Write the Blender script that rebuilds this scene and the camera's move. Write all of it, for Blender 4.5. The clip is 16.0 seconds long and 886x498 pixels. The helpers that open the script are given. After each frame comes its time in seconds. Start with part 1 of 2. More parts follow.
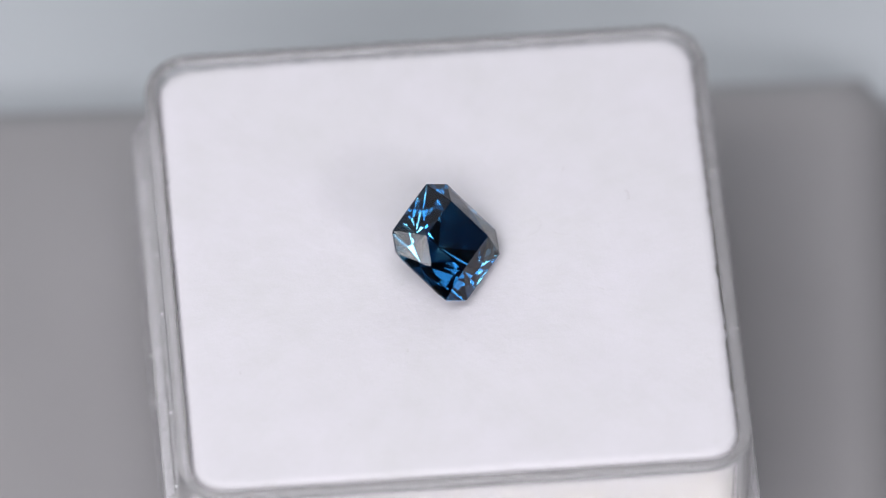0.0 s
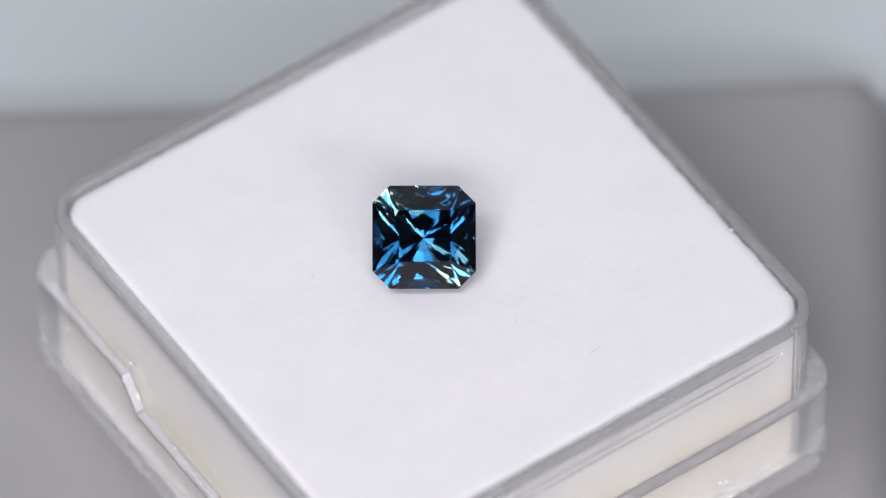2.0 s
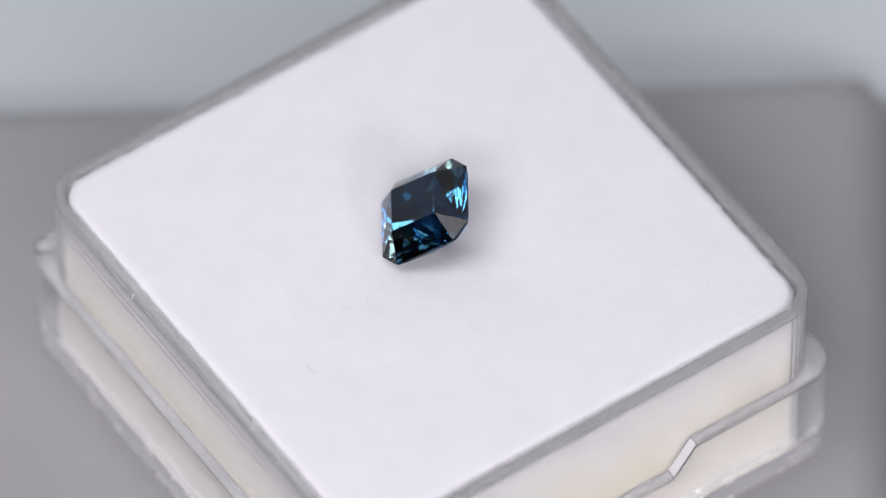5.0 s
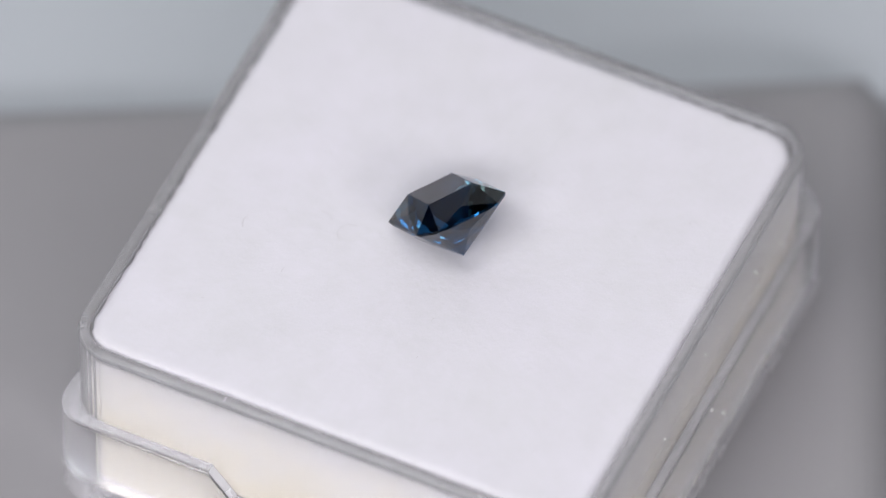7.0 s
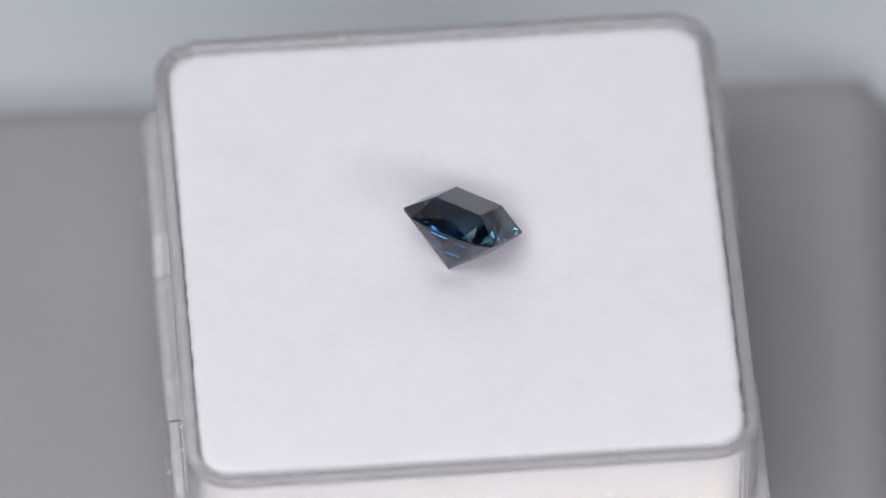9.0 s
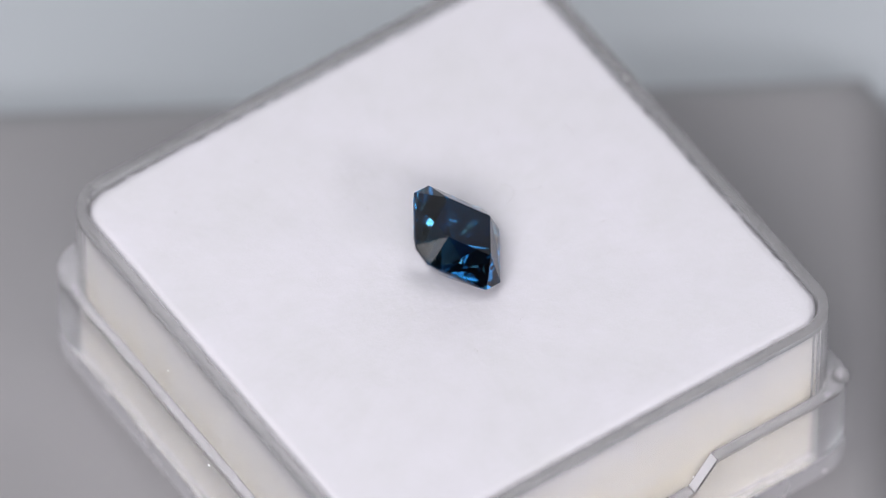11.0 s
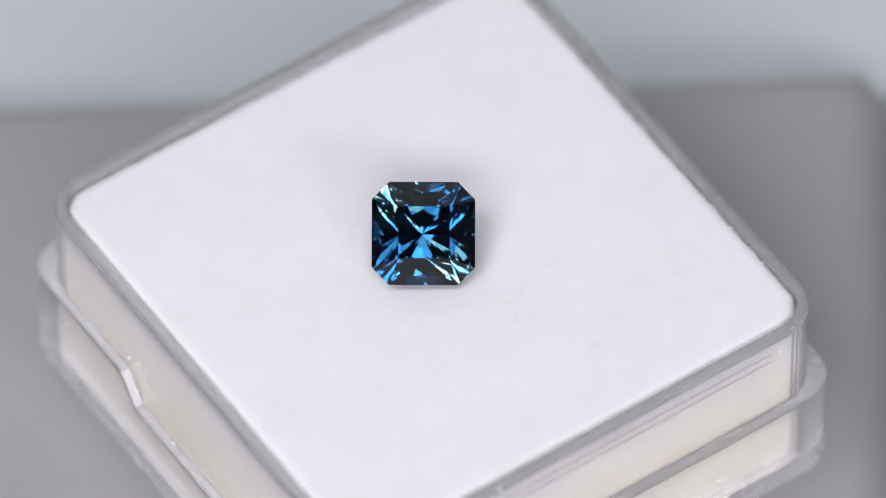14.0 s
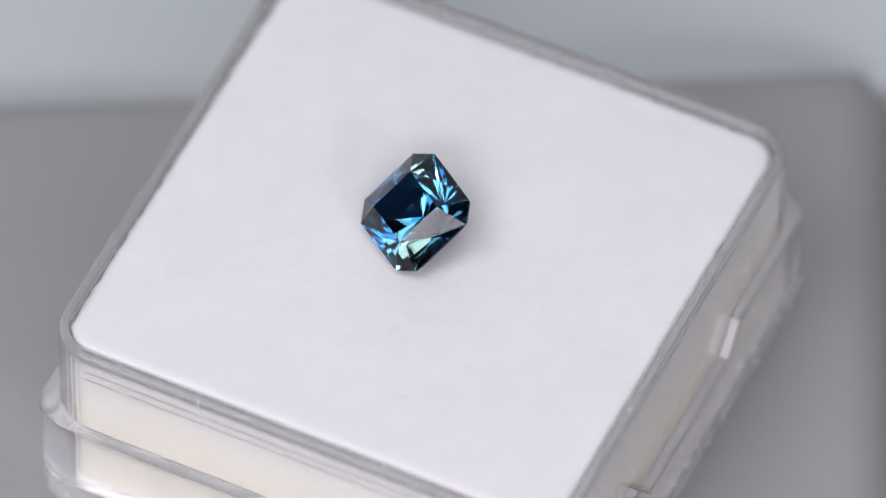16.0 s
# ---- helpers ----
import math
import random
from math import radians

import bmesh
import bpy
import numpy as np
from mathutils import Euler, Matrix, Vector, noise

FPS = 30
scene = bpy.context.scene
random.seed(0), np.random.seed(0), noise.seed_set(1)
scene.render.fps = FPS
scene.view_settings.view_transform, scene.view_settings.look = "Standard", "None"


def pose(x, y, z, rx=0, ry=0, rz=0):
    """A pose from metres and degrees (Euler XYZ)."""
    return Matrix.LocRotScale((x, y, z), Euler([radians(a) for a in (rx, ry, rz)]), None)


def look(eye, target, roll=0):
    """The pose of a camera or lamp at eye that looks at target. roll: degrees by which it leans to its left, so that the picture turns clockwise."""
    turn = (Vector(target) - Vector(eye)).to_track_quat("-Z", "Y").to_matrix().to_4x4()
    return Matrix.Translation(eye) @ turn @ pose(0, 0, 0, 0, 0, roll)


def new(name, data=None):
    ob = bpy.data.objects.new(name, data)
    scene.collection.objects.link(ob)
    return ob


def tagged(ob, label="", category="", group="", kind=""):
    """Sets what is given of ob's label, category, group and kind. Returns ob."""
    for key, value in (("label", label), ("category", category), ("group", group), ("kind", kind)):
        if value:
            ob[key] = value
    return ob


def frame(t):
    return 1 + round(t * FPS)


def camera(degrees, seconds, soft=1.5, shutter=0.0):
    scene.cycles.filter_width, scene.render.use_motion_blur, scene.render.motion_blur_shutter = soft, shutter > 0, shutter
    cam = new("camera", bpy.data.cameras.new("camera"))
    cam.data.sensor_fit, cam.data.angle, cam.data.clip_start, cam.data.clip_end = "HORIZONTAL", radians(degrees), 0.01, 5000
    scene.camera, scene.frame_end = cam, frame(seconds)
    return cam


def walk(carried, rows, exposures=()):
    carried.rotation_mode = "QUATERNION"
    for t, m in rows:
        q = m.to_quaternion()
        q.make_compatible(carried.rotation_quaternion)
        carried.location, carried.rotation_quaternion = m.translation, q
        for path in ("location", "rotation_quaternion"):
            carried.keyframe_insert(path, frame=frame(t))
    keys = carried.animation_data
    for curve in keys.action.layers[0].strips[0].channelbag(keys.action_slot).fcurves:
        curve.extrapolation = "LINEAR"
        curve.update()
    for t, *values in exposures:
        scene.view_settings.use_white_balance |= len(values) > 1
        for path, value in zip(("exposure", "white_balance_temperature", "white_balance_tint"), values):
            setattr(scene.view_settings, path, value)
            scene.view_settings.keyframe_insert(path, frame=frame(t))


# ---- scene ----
MM = 0.001
TOP = 0.060             # height of the foam's top face over the table
BOX_C = (0.165, -0.694)  # middle of the box off the turning axis, mm
BOTTOM = -12.2          # underside of the box under the foam's top, mm
RATE, START = -30.0327, 4.934

# ---- camera ----
cam = camera(3.9614, 16.0, soft=1.1)
ELEV = radians(51.556)
AIM = Vector((0.000125, 0.0, TOP))
EYE = AIM + 0.66196 * Vector((0, -math.cos(ELEV), math.sin(ELEV)))
UP = Vector((0, math.sin(ELEV), math.cos(ELEV)))
# the tripod settles a few tenths of a millimetre late in the shot
SETTLE = [(0, 0, 0), (9.2, 0, 0), (11.5, -0.03, 0.0), (12.5, -0.03, -0.03), (13.5, -0.04, -0.20), (14.5, 0.15, -0.17), (15.0, 0.20, -0.30), (16.0, 0.17, -0.38)]
walk(cam, [(t, look(EYE + (Vector((a, 0, 0)) + b * UP) * MM, AIM + (Vector((a, 0, 0)) + b * UP) * MM, 0.174)) for t, a, b in SETTLE],
     # the picture's brightness drifts by a tenth of a stop as the stone turns
     [(t, v - 0.14) for t, v in ((0, -0.05), (0.5, -0.10), (1, -0.12), (1.5, -0.05), (2, 0.01), (2.5, 0.01), (3, 0.0), (5.5, 0.0), (6, -0.03), (7.5, -0.09),
                                 (8.5, -0.10), (9, -0.10), (11.5, -0.06), (12, -0.06), (13, -0.12), (13.5, -0.06), (14, 0.03), (14.5, 0.03), (15, -0.01), (16, -0.09))])
cam.data.dof.use_dof = True
cam.data.dof.focus_distance = 0.6599
cam.data.dof.aperture_fstop = 19.0

# ---- light ----
world = bpy.data.worlds.new("studio_air")
scene.world = world
world.use_nodes = True
world.node_tree.nodes["Background"].inputs[0].default_value = (1.0, 0.97, 1.02, 1)
world.node_tree.nodes["Background"].inputs[1].default_value = 0.09


def direction(elev, azim):
    """A unit vector: elevation, and azimuth from the camera's side, positive to its right."""
    e, a = radians(elev), radians(azim)
    return Vector((math.cos(e) * math.sin(a), -math.cos(e) * math.cos(a), math.sin(e)))


def softbox(name, elev, azim, dist, wide, high, radiance, colour):
    data = bpy.data.lights.new(name, "AREA")
    data.shape, data.size, data.size_y = "RECTANGLE", wide, high
    data.energy = radiance * math.pi * wide * high
    data.color = colour
    ob = new(name, data)
    aim = Vector((0, 0, TOP))
    ob.matrix_world = look(aim + direction(elev, azim) * dist, aim)
    return ob


softbox("front_lamp", 38.0, -11, 0.36, 0.30, 0.085, 9.4, (0.99, 0.955, 1.02))
softbox("front_side_lamp", 27.5, 34, 0.36, 0.09, 0.038, 25.0, (0.99, 0.955, 1.02))
softbox("ceiling_lamp", 79, 5, 0.60, 0.26, 0.22, 3.4, (0.99, 0.96, 1.01))
softbox("overhead_lamp", 61, -58, 0.42, 0.20, 0.17, 5.9, (0.98, 0.965, 1.02))

# ---- materials ----


def material(name):
    m = bpy.data.materials.new(name)
    m.use_nodes = True
    return m, m.node_tree.nodes, m.node_tree.links, m.node_tree.nodes["Principled BSDF"]


def noise_at(nodes, links, scale, detail=4.0, rough=0.55):
    co = nodes.new("ShaderNodeTexCoord")
    tex = nodes.new("ShaderNodeTexNoise")
    tex.inputs["Scale"].default_value = scale
    tex.inputs["Detail"].default_value = detail
    tex.inputs["Roughness"].default_value = rough
    links.new(co.outputs["Object"], tex.inputs["Vector"])
    return tex.outputs["Fac"]


def ramp(nodes, links, fac, stops):
    r = nodes.new("ShaderNodeValToRGB")
    while len(r.color_ramp.elements) < len(stops):
        r.color_ramp.elements.new(0.5)
    for el, (pos, col) in zip(r.color_ramp.elements, stops):
        el.position, el.color = pos, (*col, 1)
    links.new(fac, r.inputs[0])
    return r.outputs[0]


def bumped(nodes, links, bsdf, fac, strength, depth):
    b = nodes.new("ShaderNodeBump")
    b.inputs["Strength"].default_value = strength
    b.inputs["Distance"].default_value = depth
    links.new(fac, b.inputs["Height"])
    links.new(b.outputs[0], bsdf.inputs["Normal"])


def foam_material(name, low, high, scale):
    m, nodes, links, bsdf = material(name)
    big = noise_at(nodes, links, 160, 5)
    fine = noise_at(nodes, links, scale, 6, 0.7)
    mix = nodes.new("ShaderNodeMath")
    mix.operation = "MULTIPLY_ADD"
    mix.inputs[1].default_value = 0.35
    links.new(fine, mix.inputs[0])
    half = nodes.new("ShaderNodeMath")
    half.operation = "MULTIPLY"
    half.inputs[1].default_value = 0.65
    links.new(big, half.inputs[0])
    links.new(half.outputs[0], mix.inputs[2])
    base = ramp(nodes, links, mix.outputs[0], [(0.3, low), (0.7, high)])
    # pressed, slightly greyer patches and paler open pores
    patch = noise_at(nodes, links, 620, 3, 0.6)
    soil = ramp(nodes, links, patch, [(0.28, (0.975, 0.975, 0.97)), (0.5, (0.992, 0.992, 0.99)), (0.66, (1.0, 1.0, 1.0))])
    tint = nodes.new("ShaderNodeMixRGB")
    tint.blend_type = "MULTIPLY"
    tint.inputs[0].default_value = 1.0
    links.new(base, tint.inputs[1])
    links.new(soil, tint.inputs[2])
    links.new(tint.outputs[0], bsdf.inputs["Base Color"])
    bsdf.inputs["Roughness"].default_value = 0.95
    bsdf.inputs["Specular IOR Level"].default_value = 0.1
    bumped(nodes, links, bsdf, fine, 0.22, 0.00014)
    return m


FOAM = foam_material("white_foam", (0.82, 0.82, 0.83), (0.875, 0.86, 0.905), 2600)


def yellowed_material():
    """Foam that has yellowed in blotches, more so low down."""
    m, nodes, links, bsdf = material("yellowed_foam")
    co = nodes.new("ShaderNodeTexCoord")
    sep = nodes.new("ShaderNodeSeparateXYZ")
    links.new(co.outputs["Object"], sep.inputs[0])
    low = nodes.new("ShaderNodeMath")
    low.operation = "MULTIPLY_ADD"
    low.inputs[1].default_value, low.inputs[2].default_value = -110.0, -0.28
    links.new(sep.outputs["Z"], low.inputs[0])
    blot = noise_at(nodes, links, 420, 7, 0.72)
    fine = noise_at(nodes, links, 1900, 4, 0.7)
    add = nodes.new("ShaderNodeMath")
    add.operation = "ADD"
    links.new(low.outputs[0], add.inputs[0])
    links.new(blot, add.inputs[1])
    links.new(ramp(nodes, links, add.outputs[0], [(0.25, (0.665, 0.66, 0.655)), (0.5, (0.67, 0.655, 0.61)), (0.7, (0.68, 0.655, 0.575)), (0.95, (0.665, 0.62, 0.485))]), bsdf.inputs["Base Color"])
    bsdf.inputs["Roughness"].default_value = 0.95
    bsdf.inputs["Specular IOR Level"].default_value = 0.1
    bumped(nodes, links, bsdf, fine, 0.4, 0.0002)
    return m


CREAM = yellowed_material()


def plastic_material(name, clear, tint, low, high, relief=0.05):
    m, nodes, links, bsdf = material(name)
    bsdf.inputs["Base Color"].default_value = (*tint, 1)
    bsdf.inputs["Transmission Weight"].default_value = clear
    bsdf.inputs["IOR"].default_value = 1.5
    scr = noise_at(nodes, links, 500, 5)
    links.new(ramp(nodes, links, scr, [(0.35, (low,) * 3), (0.8, (high,) * 3)]), bsdf.inputs["Roughness"])
    bumped(nodes, links, bsdf, scr, relief, 0.0002)
    return m


CLEAR = plastic_material("clear_polystyrene", 0.87, (0.96, 0.96, 0.97), 0.05, 0.14, 0.012)
FROST = plastic_material("scuffed_polystyrene", 0.78, (0.80, 0.795, 0.795), 0.20, 0.30, 0.01)
MILKY = plastic_material("milky_polystyrene", 0.55, (0.95, 0.95, 0.97), 0.2, 0.35, 0.01)
# whiter plastic that paints a bright reflection onto the notch ramps
RAMP_GLARE = plastic_material("glare_white_polystyrene", 0.35, (0.96, 0.96, 0.975), 0.2, 0.35, 0.01)
SLEEK = plastic_material("glossy_polystyrene_edge", 0.82, (0.80, 0.795, 0.795), 0.09, 0.16, 0.006)


def gem_material(name, tint):
    m, nodes, links, bsdf = material(name)
    bsdf.inputs["Base Color"].default_value = (*tint, 1)
    bsdf.inputs["Transmission Weight"].default_value = 1.0
    bsdf.inputs["IOR"].default_value = 1.77
    bsdf.inputs["Roughness"].default_value = 0.02
    bsdf.inputs["Specular Tint"].default_value = (0.52, 0.52, 0.52, 1)
    return m


GEM = gem_material("blue_sapphire", (0.008, 0.074, 0.195))
GEM_TABLE = gem_material("teal_sapphire_table", (0.019, 0.108, 0.215))
GEM_GREEN = gem_material("green_sapphire_zone", (0.20, 0.34, 0.32))
# darker pavilion tint: stands in for long absorption paths and the foam's shade
GEM_DEEP_SHADED = gem_material("shaded_deep_blue_sapphire", (0.0038, 0.030, 0.082))


def turntable_material():
    m, nodes, links, bsdf = material("grey_satin_plastic")
    fac = noise_at(nodes, links, 60, 6)
    links.new(ramp(nodes, links, fac, [(0.3, (0.336, 0.331, 0.333)), (0.7, (0.356, 0.351, 0.353))]), bsdf.inputs["Base Color"])
    bsdf.inputs["Roughness"].default_value = 0.5
    bumped(nodes, links, bsdf, noise_at(nodes, links, 2500, 3), 0.05, 0.00005)
    return m


GREY = turntable_material()


def plain(name, low, high, scale=20, rough=0.6):
    m, nodes, links, bsdf = material(name)
    fac = noise_at(nodes, links, scale, 6)
    links.new(ramp(nodes, links, fac, [(0.3, low), (0.7, high)]), bsdf.inputs["Base Color"])
    bsdf.inputs["Roughness"].default_value = rough
    return m


TABLE = plain("table_laminate", (0.37, 0.37, 0.38), (0.41, 0.41, 0.42))
TENT = plain("grey_cloth", (0.20, 0.199, 0.204), (0.24, 0.239, 0.244), 300, 0.9)
DUST = plain("dust", (0.42, 0.42, 0.42), (0.55, 0.55, 0.55), 3000, 0.9)
LINT = plain("lint", (0.42, 0.40, 0.39), (0.58, 0.56, 0.54), 3000, 0.9)
CARD = plain("pale_blue_card", (0.57, 0.615, 0.635), (0.60, 0.64, 0.66), 30, 0.8)
GLINT = plain("white_glint", (0.80, 0.80, 0.80), (0.9, 0.9, 0.9), 3000, 0.3)

# ---- building helpers ----


def mesh_of(name, bm, mat, smooth=False):
    bmesh.ops.recalc_face_normals(bm, faces=bm.faces[:])
    me = bpy.data.meshes.new(name)
    bm.to_mesh(me)
    bm.free()
    me.materials.append(mat)
    if smooth:
        for p in me.polygons:
            p.use_smooth = True
    return me


def part(name, bm, mat, parent, label="", smooth=False):
    ob = new(name, mesh_of(name, bm, mat, smooth))
    ob.parent = parent
    return tagged(ob, label)


def thing(name, bm, mat, smooth=False):
    return new(name, mesh_of(name, bm, mat, smooth))


def square_ring(half, radius, z, steps=10, hy=None):
    """A rounded square, counter-clockwise, mm to metres."""
    hy = half if hy is None else hy
    pts = []
    for k, (sx, sy) in enumerate(((1, 1), (-1, 1), (-1, -1), (1, -1))):
        cx, cy = sx * (half - radius), sy * (hy - radius)
        for i in range(steps + 1):
            a = radians(90 * k + 90 * i / steps)
            pts.append(Vector((cx + radius * math.cos(a), cy + radius * math.sin(a), z)) * MM)
    return pts


def loft(bm, rings, close_ring=False, cap_low=False, cap_high=False):
    loops = [[bm.verts.new(p) for p in r] for r in rings]
    n = len(loops[0])
    pairs = list(zip(loops, loops[1:])) + ([(loops[-1], loops[0])] if close_ring else [])
    for a, b in pairs:
        for i in range(n):
            bm.faces.new((a[i], a[(i + 1) % n], b[(i + 1) % n], b[i]))
    if cap_low:
        bm.faces.new(loops[0][::-1])
    if cap_high:
        bm.faces.new(loops[-1])
    return loops


def box_bm(lo, hi, bevel=0.0):
    bm = bmesh.new()
    bmesh.ops.create_cube(bm, size=1.0)
    for v in bm.verts:
        v.co = Vector([l + (c + 0.5) * (h - l) for c, l, h in zip(v.co, lo, hi)])
    if bevel:
        bmesh.ops.bevel(bm, geom=bm.edges[:], offset=bevel, segments=3, affect="EDGES", profile=0.5)
    return bm


# ---- the room around ----
FLOOR = TOP + (BOTTOM - 6.0) * MM
tagged(thing("tabletop", box_bm((-0.6, -0.6, FLOOR - 0.03), (0.6, 0.6, FLOOR), 0.002), TABLE),
       "grey laminate tabletop under the turntable plate", "table", kind="structure")

# unseen walls and ceiling, added to close the place and dim its reflections
for name, lo, hi in (("wall_north", (-0.6, 0.6, FLOOR), (0.6, 0.612, 1.0)), ("wall_south", (-0.6, -0.612, FLOOR), (0.6, -0.6, 1.0)),
                     ("wall_east", (0.6, -0.612, FLOOR), (0.612, 0.612, 1.0)), ("wall_west", (-0.612, -0.612, FLOOR), (-0.6, 0.612, 1.0)),
                     ("ceiling", (-0.612, -0.612, 1.0), (0.612, 0.612, 1.012))):
    tagged(thing(name, box_bm(lo, hi), TENT), "unseen mid grey cloth, added to close in the table", "cloth wall", kind="structure")


REAR, SKEW, RIGHT = 21.7, 0.056, 24.1   # rear edge of the plate on the axis and its slant, and its right edge, mm


def backdrop_sweep():
    """Pale blue card that lies behind the plate and curves up into a backdrop."""
    top = [(0.0, 1.5), (30.0, 1.5), (60.0, 1.6)] + [(60 + 60 * math.sin(radians(a)), 61.6 - 60 * math.cos(radians(a))) for a in range(10, 91, 10)] + [(120.0, 330.0)]
    under = [(y + 1.5 * min(1.0, max(0.0, (y - 60) / 60)), z - 1.5 * (1 - min(1.0, max(0.0, (y - 60) / 60)))) for y, z in top]
    bm = bmesh.new()
    loft(bm, [[Vector((x, REAR + 0.6 + SKEW * x + y, z)) * MM for y, z in top + under[::-1]] for x in (-260.0, -60.0, 60.0, 260.0)], cap_low=True, cap_high=True)
    ob = thing("backdrop", bm, CARD, smooth=False)
    ob.location.z = FLOOR
    return tagged(ob, "pale blue grey card curving up behind the plate", "backdrop", kind="structure")


BACKDROP = backdrop_sweep()

# ---- turntable ----


def turntable():
    """A fixed satin plate with a turning disc let into it, under the box."""
    root = new("turntable")
    tagged(root, "flat grey satin plastic display turntable plate, slightly dusty", "turntable")
    root.location = (0, 0, FLOOR)
    circle = lambda r, z, n=96: [Vector((r * math.cos(2 * math.pi * i / n), r * math.sin(2 * math.pi * i / n), z)) * MM for i in range(n)]

    def outline(inset, z, n=96):
        """The plate's edge, met by rays from the axis, drawn in by a rounding."""
        out = []
        for i in range(n):
            a = 2 * math.pi * i / n
            c, d = math.cos(a), math.sin(a)
            k = min([q for q in ((RIGHT - inset) / c if c > 1e-6 else 1e9, (inset - 75) / c if c < -1e-6 else 1e9,
                                 (REAR - inset) / (d - SKEW * c) if d - SKEW * c > 1e-6 else 1e9, (inset - 75) / d if d < -1e-6 else 1e9)])
            out.append(Vector((k * c, k * d, z)) * MM)
        return out

    bm = bmesh.new()
    bend = [(3.0 * (1 - math.sin(radians(a))), 3.0 + 3.0 * math.cos(radians(a))) for a in range(90, -1, -10)]
    loft(bm, [circle(12.3, 0.0), outline(0, 0.0)] + [outline(i, z) for i, z in bend] + [circle(12.3, 6.0)], close_ring=True)
    part("platter", bm, GREY, root)
    bm = bmesh.new()
    loft(bm, [circle(r, z, 64) for r, z in ((11.8, 0.0), (12.0, 0.3), (12.0, 5.8), (11.8, 5.99))], cap_low=True, cap_high=True)
    disc = part("turning_disc", bm, GREY, root)
    rnd = random.Random(5)
    bm = bmesh.new()
    flecks = [(rnd.uniform(16, 40), rnd.uniform(0, 6.283), rnd.uniform(0.02, 0.06)) for k in range(40)]
    for r, a, size in flecks:
        if r * math.cos(a) > RIGHT - 2 or r * math.sin(a) > REAR - 3:
            continue
        at = Matrix.Translation(Vector((r * math.cos(a), r * math.sin(a), 6.0 + size * 0.25)) * MM)
        bmesh.ops.create_icosphere(bm, subdivisions=1, radius=size * MM, matrix=at @ Matrix.Diagonal((1, rnd.uniform(0.5, 1), 0.5, 1)))
    tagged(part("dust", bm, DUST, root, "pale dust flecks"), kind="stuff")
    return root, disc


TURN, DISC = turntable()

# ---- the clear box ----
HALF_IN, HALF_UP, HALF_LOW = 14.06, 14.70, 15.28
LEDGE, NOTCH, RIM = -5.3, -7.1, 0.12


def ledge_height(x, y):
    """The shoulder's height: it drops in the middle of the two sides that face along y."""
    if abs(y) < 14.0:
        return LEDGE - 0.3 * min(1.0, (14.0 - abs(y)) / 2.0)
    k = (abs(x) - 4.75) / 1.4
    return NOTCH + (LEDGE - NOTCH) * min(1.0, max(0.0, k))


def side_ring(half, radius, z):
    """A rounded square with extra points along its sides, for the notch."""
    pts = []
    marks = (-11, -9, -6.15, -4.75, -2, 2, 4.75, 6.15, 9, 11)
    for k, (sx, sy) in enumerate(((1, 1), (-1, 1), (-1, -1), (1, -1))):
        cx, cy = sx * (half - radius), sy * (half - radius)
        for i in range(9):
            a = radians(90 * k + 90 * i / 8)
            pts.append((cx + radius * math.cos(a), cy + radius * math.sin(a)))
        for mk in marks:
            pts.append(((-mk, half), (-half, -mk), (mk, -half), (half, mk))[k])
    return [Vector((x, y, z if z is not None else ledge_height(x, y))) * MM for x, y in pts]


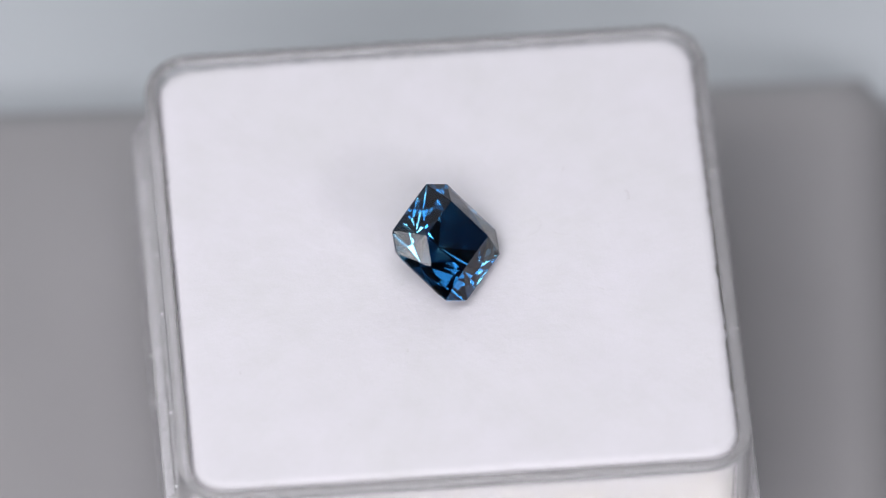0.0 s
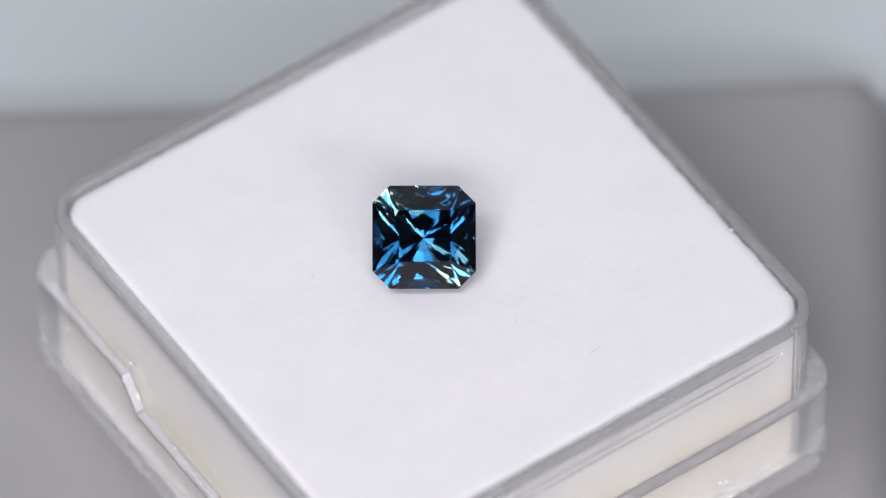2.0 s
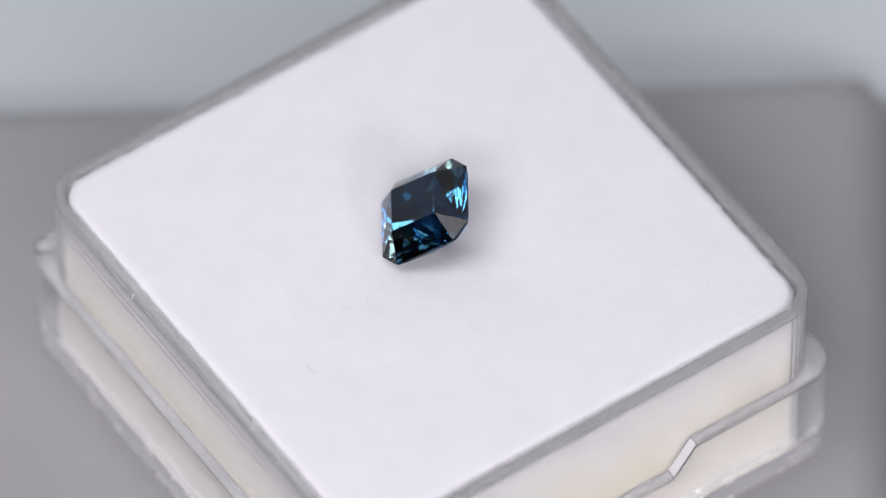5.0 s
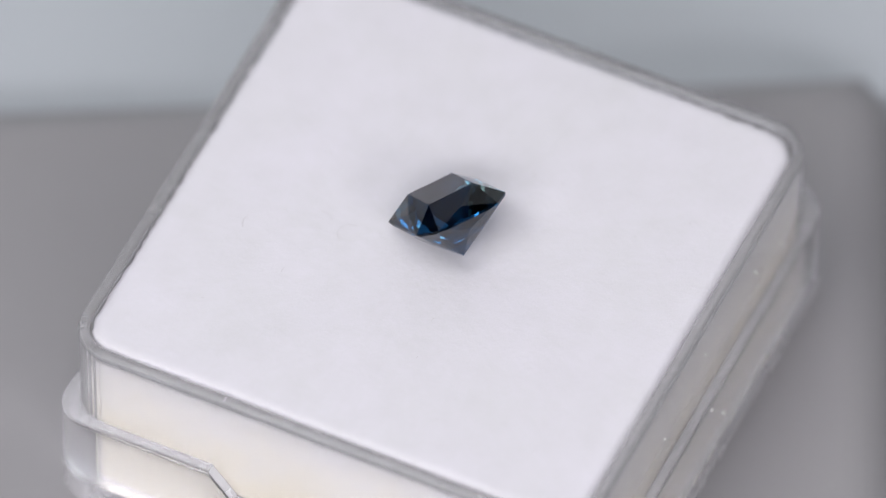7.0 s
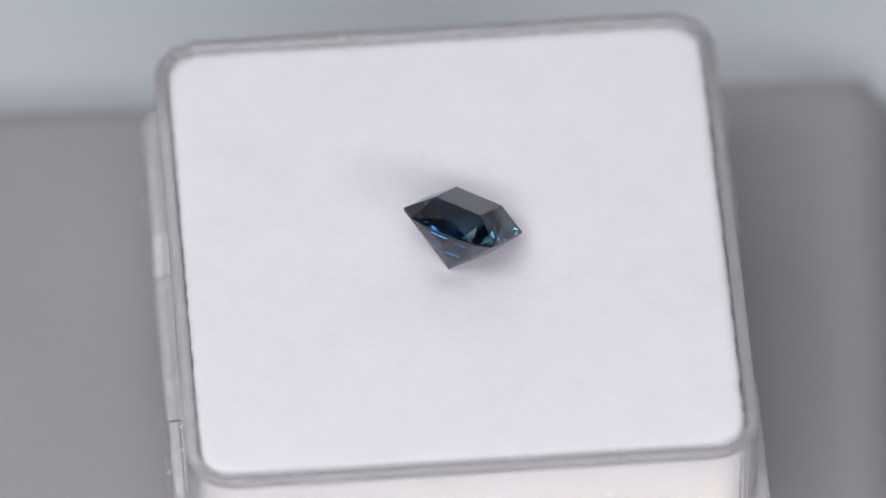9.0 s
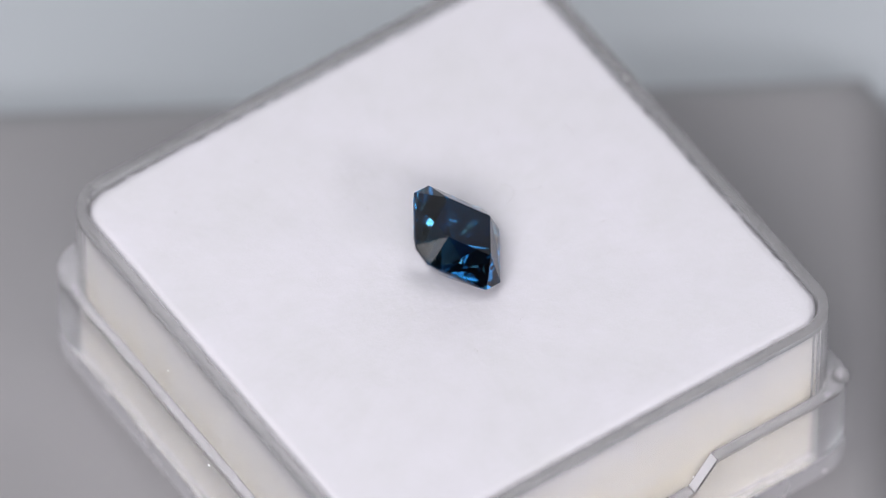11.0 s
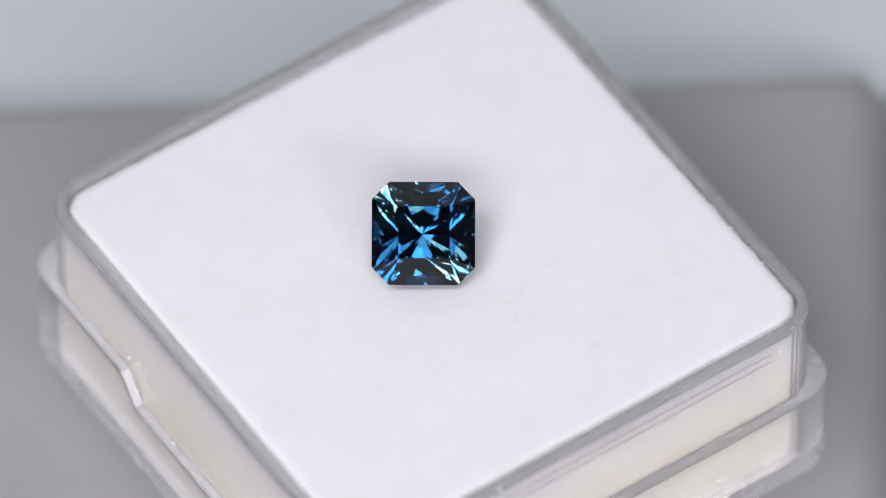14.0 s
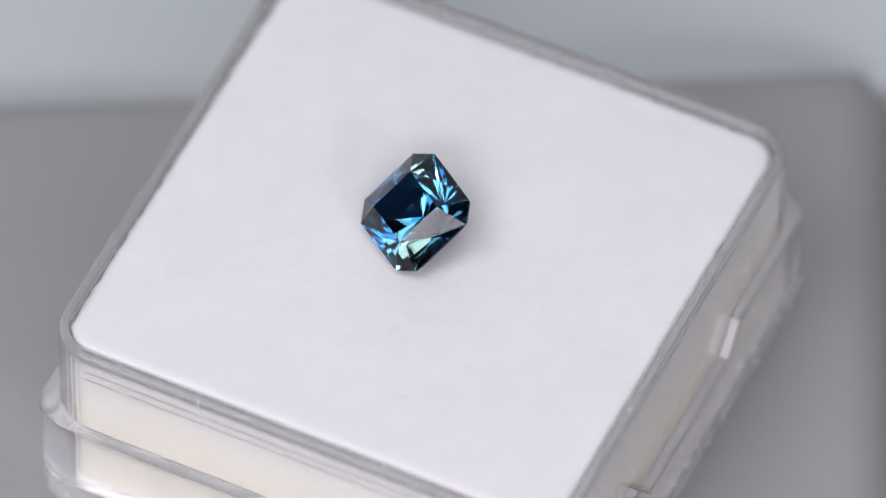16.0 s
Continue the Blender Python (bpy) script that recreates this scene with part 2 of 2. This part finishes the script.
def display_box():
    root = new("gem_box")
    tagged(root, "clear square plastic gem box base with stepped shoulder", "box")
    b = BOTTOM
    bm = bmesh.new()
    loft(bm, [square_ring(HALF_IN, 1.7, b + 2.0), square_ring(HALF_IN, 1.7, RIM - 0.34), square_ring(HALF_UP, 2.45, RIM - 0.34),
              square_ring(HALF_UP, 2.45, b + 2.0)], close_ring=True)
    part("inner_wall", bm, CLEAR, root, "clear wall").visible_shadow = False
    bm = bmesh.new()
    loft(bm, [square_ring(HALF_IN, 1.7, RIM - 0.336), square_ring(HALF_IN, 1.7, RIM - 0.12), square_ring(HALF_IN + 0.12, 1.8, RIM),
              square_ring(HALF_UP - 0.22, 2.3, RIM), square_ring(HALF_UP - 0.06, 2.4, RIM - 0.07), square_ring(HALF_UP, 2.45, RIM - 0.25),
              square_ring(HALF_UP, 2.45, RIM - 0.336)], close_ring=True)
    part("rim", bm, FROST, root, "greyish scuffed rim")
    lift = lambda ring, d: [Vector((p.x, p.y, p.z + d * MM)) for p in ring]
    bm = bmesh.new()
    loft(bm, [side_ring(HALF_UP + 0.03, 2.48, b + 2.0), lift(side_ring(HALF_UP + 0.03, 2.48, None), -0.304),
              lift(side_ring(HALF_LOW, 1.9, None), -0.304),
              side_ring(HALF_LOW, 1.9, b + 2.4), side_ring(HALF_LOW, 1.9, b + 2.0)], close_ring=True)
    part("outer_wall", bm, CLEAR, root, "clear wall").visible_shadow = False
    # the shoulder falls outwards along one side
    sloped = lambda ring: [Vector((p.x, p.y, p.z - (0.13 * MM if p.x > 14.0 * MM else 0.0))) for p in ring]
    bm = bmesh.new()
    loft(bm, [lift(side_ring(HALF_UP + 0.03, 2.48, None), -0.30), side_ring(HALF_UP + 0.03, 2.48, None),
              sloped(side_ring(HALF_LOW - 0.10, 1.9, None)), lift(sloped(side_ring(HALF_LOW, 1.9, None)), -0.08),
              lift(side_ring(HALF_LOW, 1.9, None), -0.30)], close_ring=True)
    part("shoulder", bm, SLEEK, root, "grey stepped shoulder edge")
    # thin white slabs on the notch ramps, coloured as their glossy reflection
    for sx in (-1, 1):
        for sy in (-1, 1):
            bm = bmesh.new()
            pts = [Vector((sx * x, sy * y, z + lift_z)) * MM for lift_z in (-0.1, 0.02) for x, z in ((4.78, NOTCH + 0.04), (6.12, LEDGE - 0.04))
                   for y in (HALF_UP + 0.06, HALF_LOW - 0.02)]
            for p in pts:
                bm.verts.new(p)
            bmesh.ops.convex_hull(bm, input=bm.verts[:])
            part("notch_ramp_glare", bm, RAMP_GLARE, root, "ramp of the notch, its bright reflection painted milky white")
    bm = bmesh.new()
    loft(bm, [square_ring(HALF_LOW - 0.6, 1.6, b), square_ring(HALF_LOW - 0.18, 1.8, b + 0.15), square_ring(HALF_LOW, 1.9, b + 0.5),
              square_ring(HALF_LOW, 1.9, b + 1.97)], cap_low=True, cap_high=True)
    part("base_plate", bm, MILKY, root, "milky clear foot").visible_shadow = False
    bm = bmesh.new()
    bmesh.ops.create_uvsphere(bm, u_segments=14, v_segments=10, radius=0.5 * MM,
                              matrix=Matrix.Translation(Vector((HALF_LOW - 0.75, -HALF_LOW + 0.75, LEDGE + 0.1)) * MM) @ Matrix.Diagonal((1, 1, 0.9, 1)))
    part("corner_nub", bm, CLEAR, root, "small clear moulding nub", smooth=True)
    for z in (-0.95, -1.55):
        part("moulding_line", box_bm(Vector((HALF_UP - 0.02, -12.2, z - 0.09)) * MM, Vector((HALF_UP + 0.02, 11.2, z)) * MM), CLEAR, root, "fine moulding line")
    # small sparkles of the walls, put in as white specks
    rnd = random.Random(21)
    bm = bmesh.new()
    for k in range(26):
        along, z, side = rnd.uniform(-12, 12), rnd.uniform(-9.5, -0.8), rnd.randrange(4)
        out = (HALF_UP if z > LEDGE + 0.2 else HALF_LOW) + 0.01
        x, y = ((out, along), (-out, along), (along, out), (along, -out))[side]
        bmesh.ops.create_icosphere(bm, subdivisions=1, radius=rnd.uniform(0.03, 0.085) * MM, matrix=Matrix.Translation(Vector((x, y, z)) * MM))
    for x, y, z, size in ((15.29, 8.0, -8.6, 0.16), (15.29, 6.2, -8.9, 0.05)):
        bmesh.ops.create_icosphere(bm, subdivisions=1, radius=size * MM, matrix=Matrix.Translation(Vector((x, y, z)) * MM))
    tagged(part("specks", bm, GLINT, root, "tiny glints on the walls, modelled as white specks"), kind="stuff")
    return root


BOX = display_box()


def foam_height(x, y):
    """Soft unevenness of the foam's top, mm."""
    dent, press = math.hypot(x + 1.40, y - 0.36), math.hypot(x - 0.3, y + 0.6)
    return 0.06 * noise.noise(Vector((x * 0.25, y * 0.25, 3.0))) + 0.015 * noise.noise(Vector((x * 1.1, y * 1.1, 7.0))) \
        - 0.34 * math.exp(-(dent / 1.0) ** 2) - 0.10 * math.exp(-(press / 2.2) ** 2) - 0.6 * max(0.0, -x / 14 - 0.3) ** 2


def dense_ring(half, radius, z, gap=0.45):
    """A rounded square with points all along its sides."""
    pts, out = square_ring(half, radius, z, 12), []
    for a, b in zip(pts, pts[1:] + pts[:1]):
        n = max(1, round(28 / gap)) if (b - a).length > 0.5 * half * MM else 1
        out += [a.lerp(b, i / n) for i in range(n)]
    return out


def foam_pad():
    root = new("foam_pad")
    tagged(root, "soft white foam pad filling the clear box", "foam pad")
    half, n = 13.98, 96
    bm = bmesh.new()
    loops = []
    for k in range(n // 2 + 1):
        f = k / (n // 2)
        h = half * f
        ring = dense_ring(max(h, 0.02), max(1.75 * f, 0.01), 0)
        out = []
        for p in ring:
            x, y = p.x / MM, p.y / MM
            z = foam_height(x, y)
            if f > 0.97:
                t = (f - 0.97) / 0.03
                z -= 0.22 * t * t
                w = (0.14 * noise.noise(Vector((x * 2.3, y * 2.3, 1.0))) + 0.10 * noise.noise(Vector((x * 6.1, y * 6.1, 4.0)))) * t
                x, y = x * (1 + w / 14), y * (1 + w / 14)
            out.append(Vector((x, y, z)) * MM)
        loops.append(out)
    loops.append(dense_ring(half, 1.75, -0.6))
    loft(bm, loops, cap_low=True, cap_high=True)
    part("top_layer", bm, FOAM, root, smooth=True)
    bm = bmesh.new()
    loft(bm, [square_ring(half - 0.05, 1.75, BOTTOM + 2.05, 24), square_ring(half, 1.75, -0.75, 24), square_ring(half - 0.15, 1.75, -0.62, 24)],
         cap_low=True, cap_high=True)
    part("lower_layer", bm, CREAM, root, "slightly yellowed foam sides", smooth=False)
    rnd = random.Random(8)
    bm = bmesh.new()
    for k in range(120):
        # ragged shreds: thin tapered slivers that lean out over the edge
        if k < 84:
            x, y, out = 12.6 - 9.5 * rnd.random() ** 1.5, 13.80, radians(90)
        else:
            x, y, out = rnd.choice(((13.80, rnd.uniform(-11.5, 11.5), 0.0), (rnd.uniform(-11.5, 11.5), -13.80, radians(-90)),
                                    (-13.80, rnd.uniform(-11.5, 11.5), radians(180))))
        lean = out + rnd.gauss(-0.35, 0.5)
        size = rnd.uniform(0.06, 0.30) if k < 84 else rnd.uniform(0.05, 0.2)
        wide, thick = rnd.uniform(0.08, 0.24), rnd.uniform(0.02, 0.05)
        ahead, aside = Vector((math.cos(lean), math.sin(lean), 0)), Vector((-math.sin(lean), math.cos(lean), 0))
        foot = Vector((x, y, foam_height(x, y) - 0.13)) - 0.20 * ahead
        bow, rise = rnd.uniform(-0.10, 0.10), rnd.uniform(-0.16, 0.10)
        rows = []
        for i in range(4):
            f = i / 3
            c = foot + ahead * (size + 0.12) * f + aside * bow * f * f + Vector((0, 0, rise * f))
            w, d = wide * (1 - 0.85 * f), thick * (1 - 0.7 * f)
            rows.append([bm.verts.new((c + o) * MM) for o in (aside * w, Vector((0, 0, d)), -aside * w, Vector((0, 0, -d)))])
        for p, q in zip(rows, rows[1:]):
            for j in range(4):
                bm.faces.new((p[j], p[(j + 1) % 4], q[(j + 1) % 4], q[j]))
        bm.faces.new(rows[0])
        bm.faces.new(rows[-1][::-1])
    bmesh.ops.recalc_face_normals(bm, faces=bm.faces[:])
    tagged(part("torn_edge", bm, FOAM, root, "torn, ragged foam edge", smooth=True), kind="stuff")
    return root


PAD = foam_pad()


def lint_fibres():
    rnd = random.Random(11)
    bm = bmesh.new()
    # x, y, length, heading, bend of the fibres that lie about the stone, then short stray ones
    known = [(4.5, 2.5, 1.9, -0.2, -1.5), (5.7, 1.5, 0.9, -1.2, 0.8), (9.7, 3.0, 0.8, 0.9, 0.7), (6.5, 5.35, 0.28, 0.3, 0.9), (9.6, 8.8, 0.25, 1.2, 1.5),
             (0.8, -5.5, 0.3, 2.0, 1.2), (-1.9, 4.9, 0.35, 0.4, 1.0), (8.0, -2.75, 0.4, 1.9, 0.8), (-2.5, -5.95, 0.3, 0.2, 1.4)]
    stray = [(rnd.uniform(-11, 11), rnd.uniform(-11, 11), rnd.uniform(0.06, 0.22), rnd.uniform(0, 6.28), rnd.uniform(-1.6, 1.6)) for k in range(12)]
    for x, y, long, a, bend in known + [q for q in stray if math.hypot(q[0] - 0.5, q[1] + 0.6) > 4.2]:
        w = rnd.uniform(0.004, 0.008)
        rows = []
        for i in range(9):
            s = i / 8
            aa = a + bend * s * 2
            x += long / 8 * math.cos(aa)
            y += long / 8 * math.sin(aa)
            z = foam_height(x, y) + 0.03 + 0.04 * math.sin(3.1 * s)
            side = Vector((-math.sin(aa), math.cos(aa), 0)) * w
            c = Vector((x, y, z))
            rows.append([bm.verts.new((c + o) * MM) for o in (side, Vector((0, 0, w)), -side, Vector((0, 0, -w)))])
        for p, q in zip(rows, rows[1:]):
            for j in range(4):
                bm.faces.new((p[j], p[(j + 1) % 4], q[(j + 1) % 4], q[j]))
        bm.faces.new(rows[0])
        bm.faces.new(rows[-1][::-1])
    ob = thing("lint_fibres", bm, LINT)
    return tagged(ob, "fine grey lint fibres and specks on the foam", "lint", kind="stuff")


FIBRES = lint_fibres()

# ---- the stone ----


def gemstone():
    """A cut-corner square mixed cut, millimetres, girdle in the plane z = 0."""
    C, W, T, H = 1.765, 2.665, 1.33, 1.06
    girdle = [(-C, W), (C, W), (W, C), (W, -C), (C, -W), (-C, -W), (-W, -C), (-W, C)]
    bm = bmesh.new()
    for x, y in girdle:
        for z in (0.0, -3.6):
            bm.verts.new((x, y, z))
    for x, y in ((-T, T), (T, T), (T, -T), (-T, -T)):
        bm.verts.new((x, y, H))
    for x, y in ((0, 2.13), (2.13, 0), (0, -2.13), (-2.13, 0)):
        bm.verts.new((x, y, 0.52))
    bmesh.ops.convex_hull(bm, input=bm.verts[:])
    for v in [v for v in bm.verts if not v.link_faces]:
        bm.verts.remove(v)
    # pavilion facets: azimuth, slope from the girdle's plane, and a point (radius, depth) on each
    cuts = [(0, 54.0, W, -0.14), (45, 41.5, (C + W) / math.sqrt(2), -0.14), (33, 44.0, 3.196, -0.14), (-33, 44.0, 3.196, -0.14),
            (9, 45.5, 2.05, -0.93), (-9, 45.5, 2.05, -0.93), (12, 42.0, 0.0, -2.83), (-12, 42.0, 0.0, -2.83),
            (30, 40.5, 0.0, -2.83), (-30, 40.5, 0.0, -2.83), (45, 40.0, 0.0, -2.83)]
    for k in range(4):
        for azim, slope, r, z in cuts:
            a, f = radians(azim + 90 * k), radians(slope)
            flat = Vector((math.cos(a), math.sin(a), 0))
            cut = bmesh.ops.bisect_plane(bm, geom=bm.verts[:] + bm.edges[:] + bm.faces[:], dist=1e-5, plane_co=flat * r + Vector((0, 0, z)),
                                         plane_no=flat * math.sin(f) - Vector((0, 0, math.cos(f))), clear_outer=True)
            edges = [e for e in cut["geom_cut"] if isinstance(e, bmesh.types.BMEdge) and e.is_boundary]
            if edges:
                bmesh.ops.holes_fill(bm, edges=edges)
    bmesh.ops.dissolve_limit(bm, angle_limit=radians(0.6), verts=bm.verts[:], edges=bm.edges[:])
    bmesh.ops.recalc_face_normals(bm, faces=bm.faces[:])
    root = new("faceted_gemstone")
    tagged(root, "teal blue faceted square gemstone lying tilted on foam", "gemstone")
    groups = {"table_facet": [], "crown": [], "girdle": [], "pavilion": [], "green_zone": []}
    for f in bm.faces:
        z, up = f.calc_center_median().z, f.normal.z
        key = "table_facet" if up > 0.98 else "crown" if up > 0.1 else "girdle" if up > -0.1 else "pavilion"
        c = f.calc_center_median()
        if key == "crown" and c.x * c.y < -0.35 * c.to_2d().length_squared:
            key = "green_zone"
        groups[key].append([v.co * MM for v in f.verts])
    bm.free()
    for key, polys in groups.items():
        me = bpy.data.meshes.new(key)
        at = {}
        faces = [[at.setdefault(tuple(round(c * 1e7) for c in p), len(at)) for p in poly] for poly in polys]
        me.from_pydata([[c * 1e-7 for c in p] for p in at], [], faces)
        me.materials.append({"table_facet": GEM_TABLE, "green_zone": GEM_GREEN, "pavilion": GEM_DEEP_SHADED}.get(key, GEM))
        new(key, me).parent = root
    return root


STONE = gemstone()
STONE_AT = Matrix(((0.55265, -0.67619, 0.48718, 0.000211),
                   (0.83309, 0.46440, -0.30047, -0.001181),
                   (-0.02307, 0.57192, 0.81999, 0.002045),
                   (0, 0, 0, 1)))


def motions():
    """All that stands on the turntable turns with it, clockwise from above."""
    times = [0.5 * k for k in range(33)]
    on_box = pose(BOX_C[0] * MM, BOX_C[1] * MM, 0)
    for ob, rest, z in ((DISC, pose(0, 0, 0), 0.0), (BOX, on_box, TOP), (PAD, on_box, TOP), (FIBRES, on_box, TOP), (STONE, STONE_AT, TOP)):
        walk(ob, [(t, pose(0, 0, z, 0, 0, START + RATE * t) @ rest) for t in times])


motions()
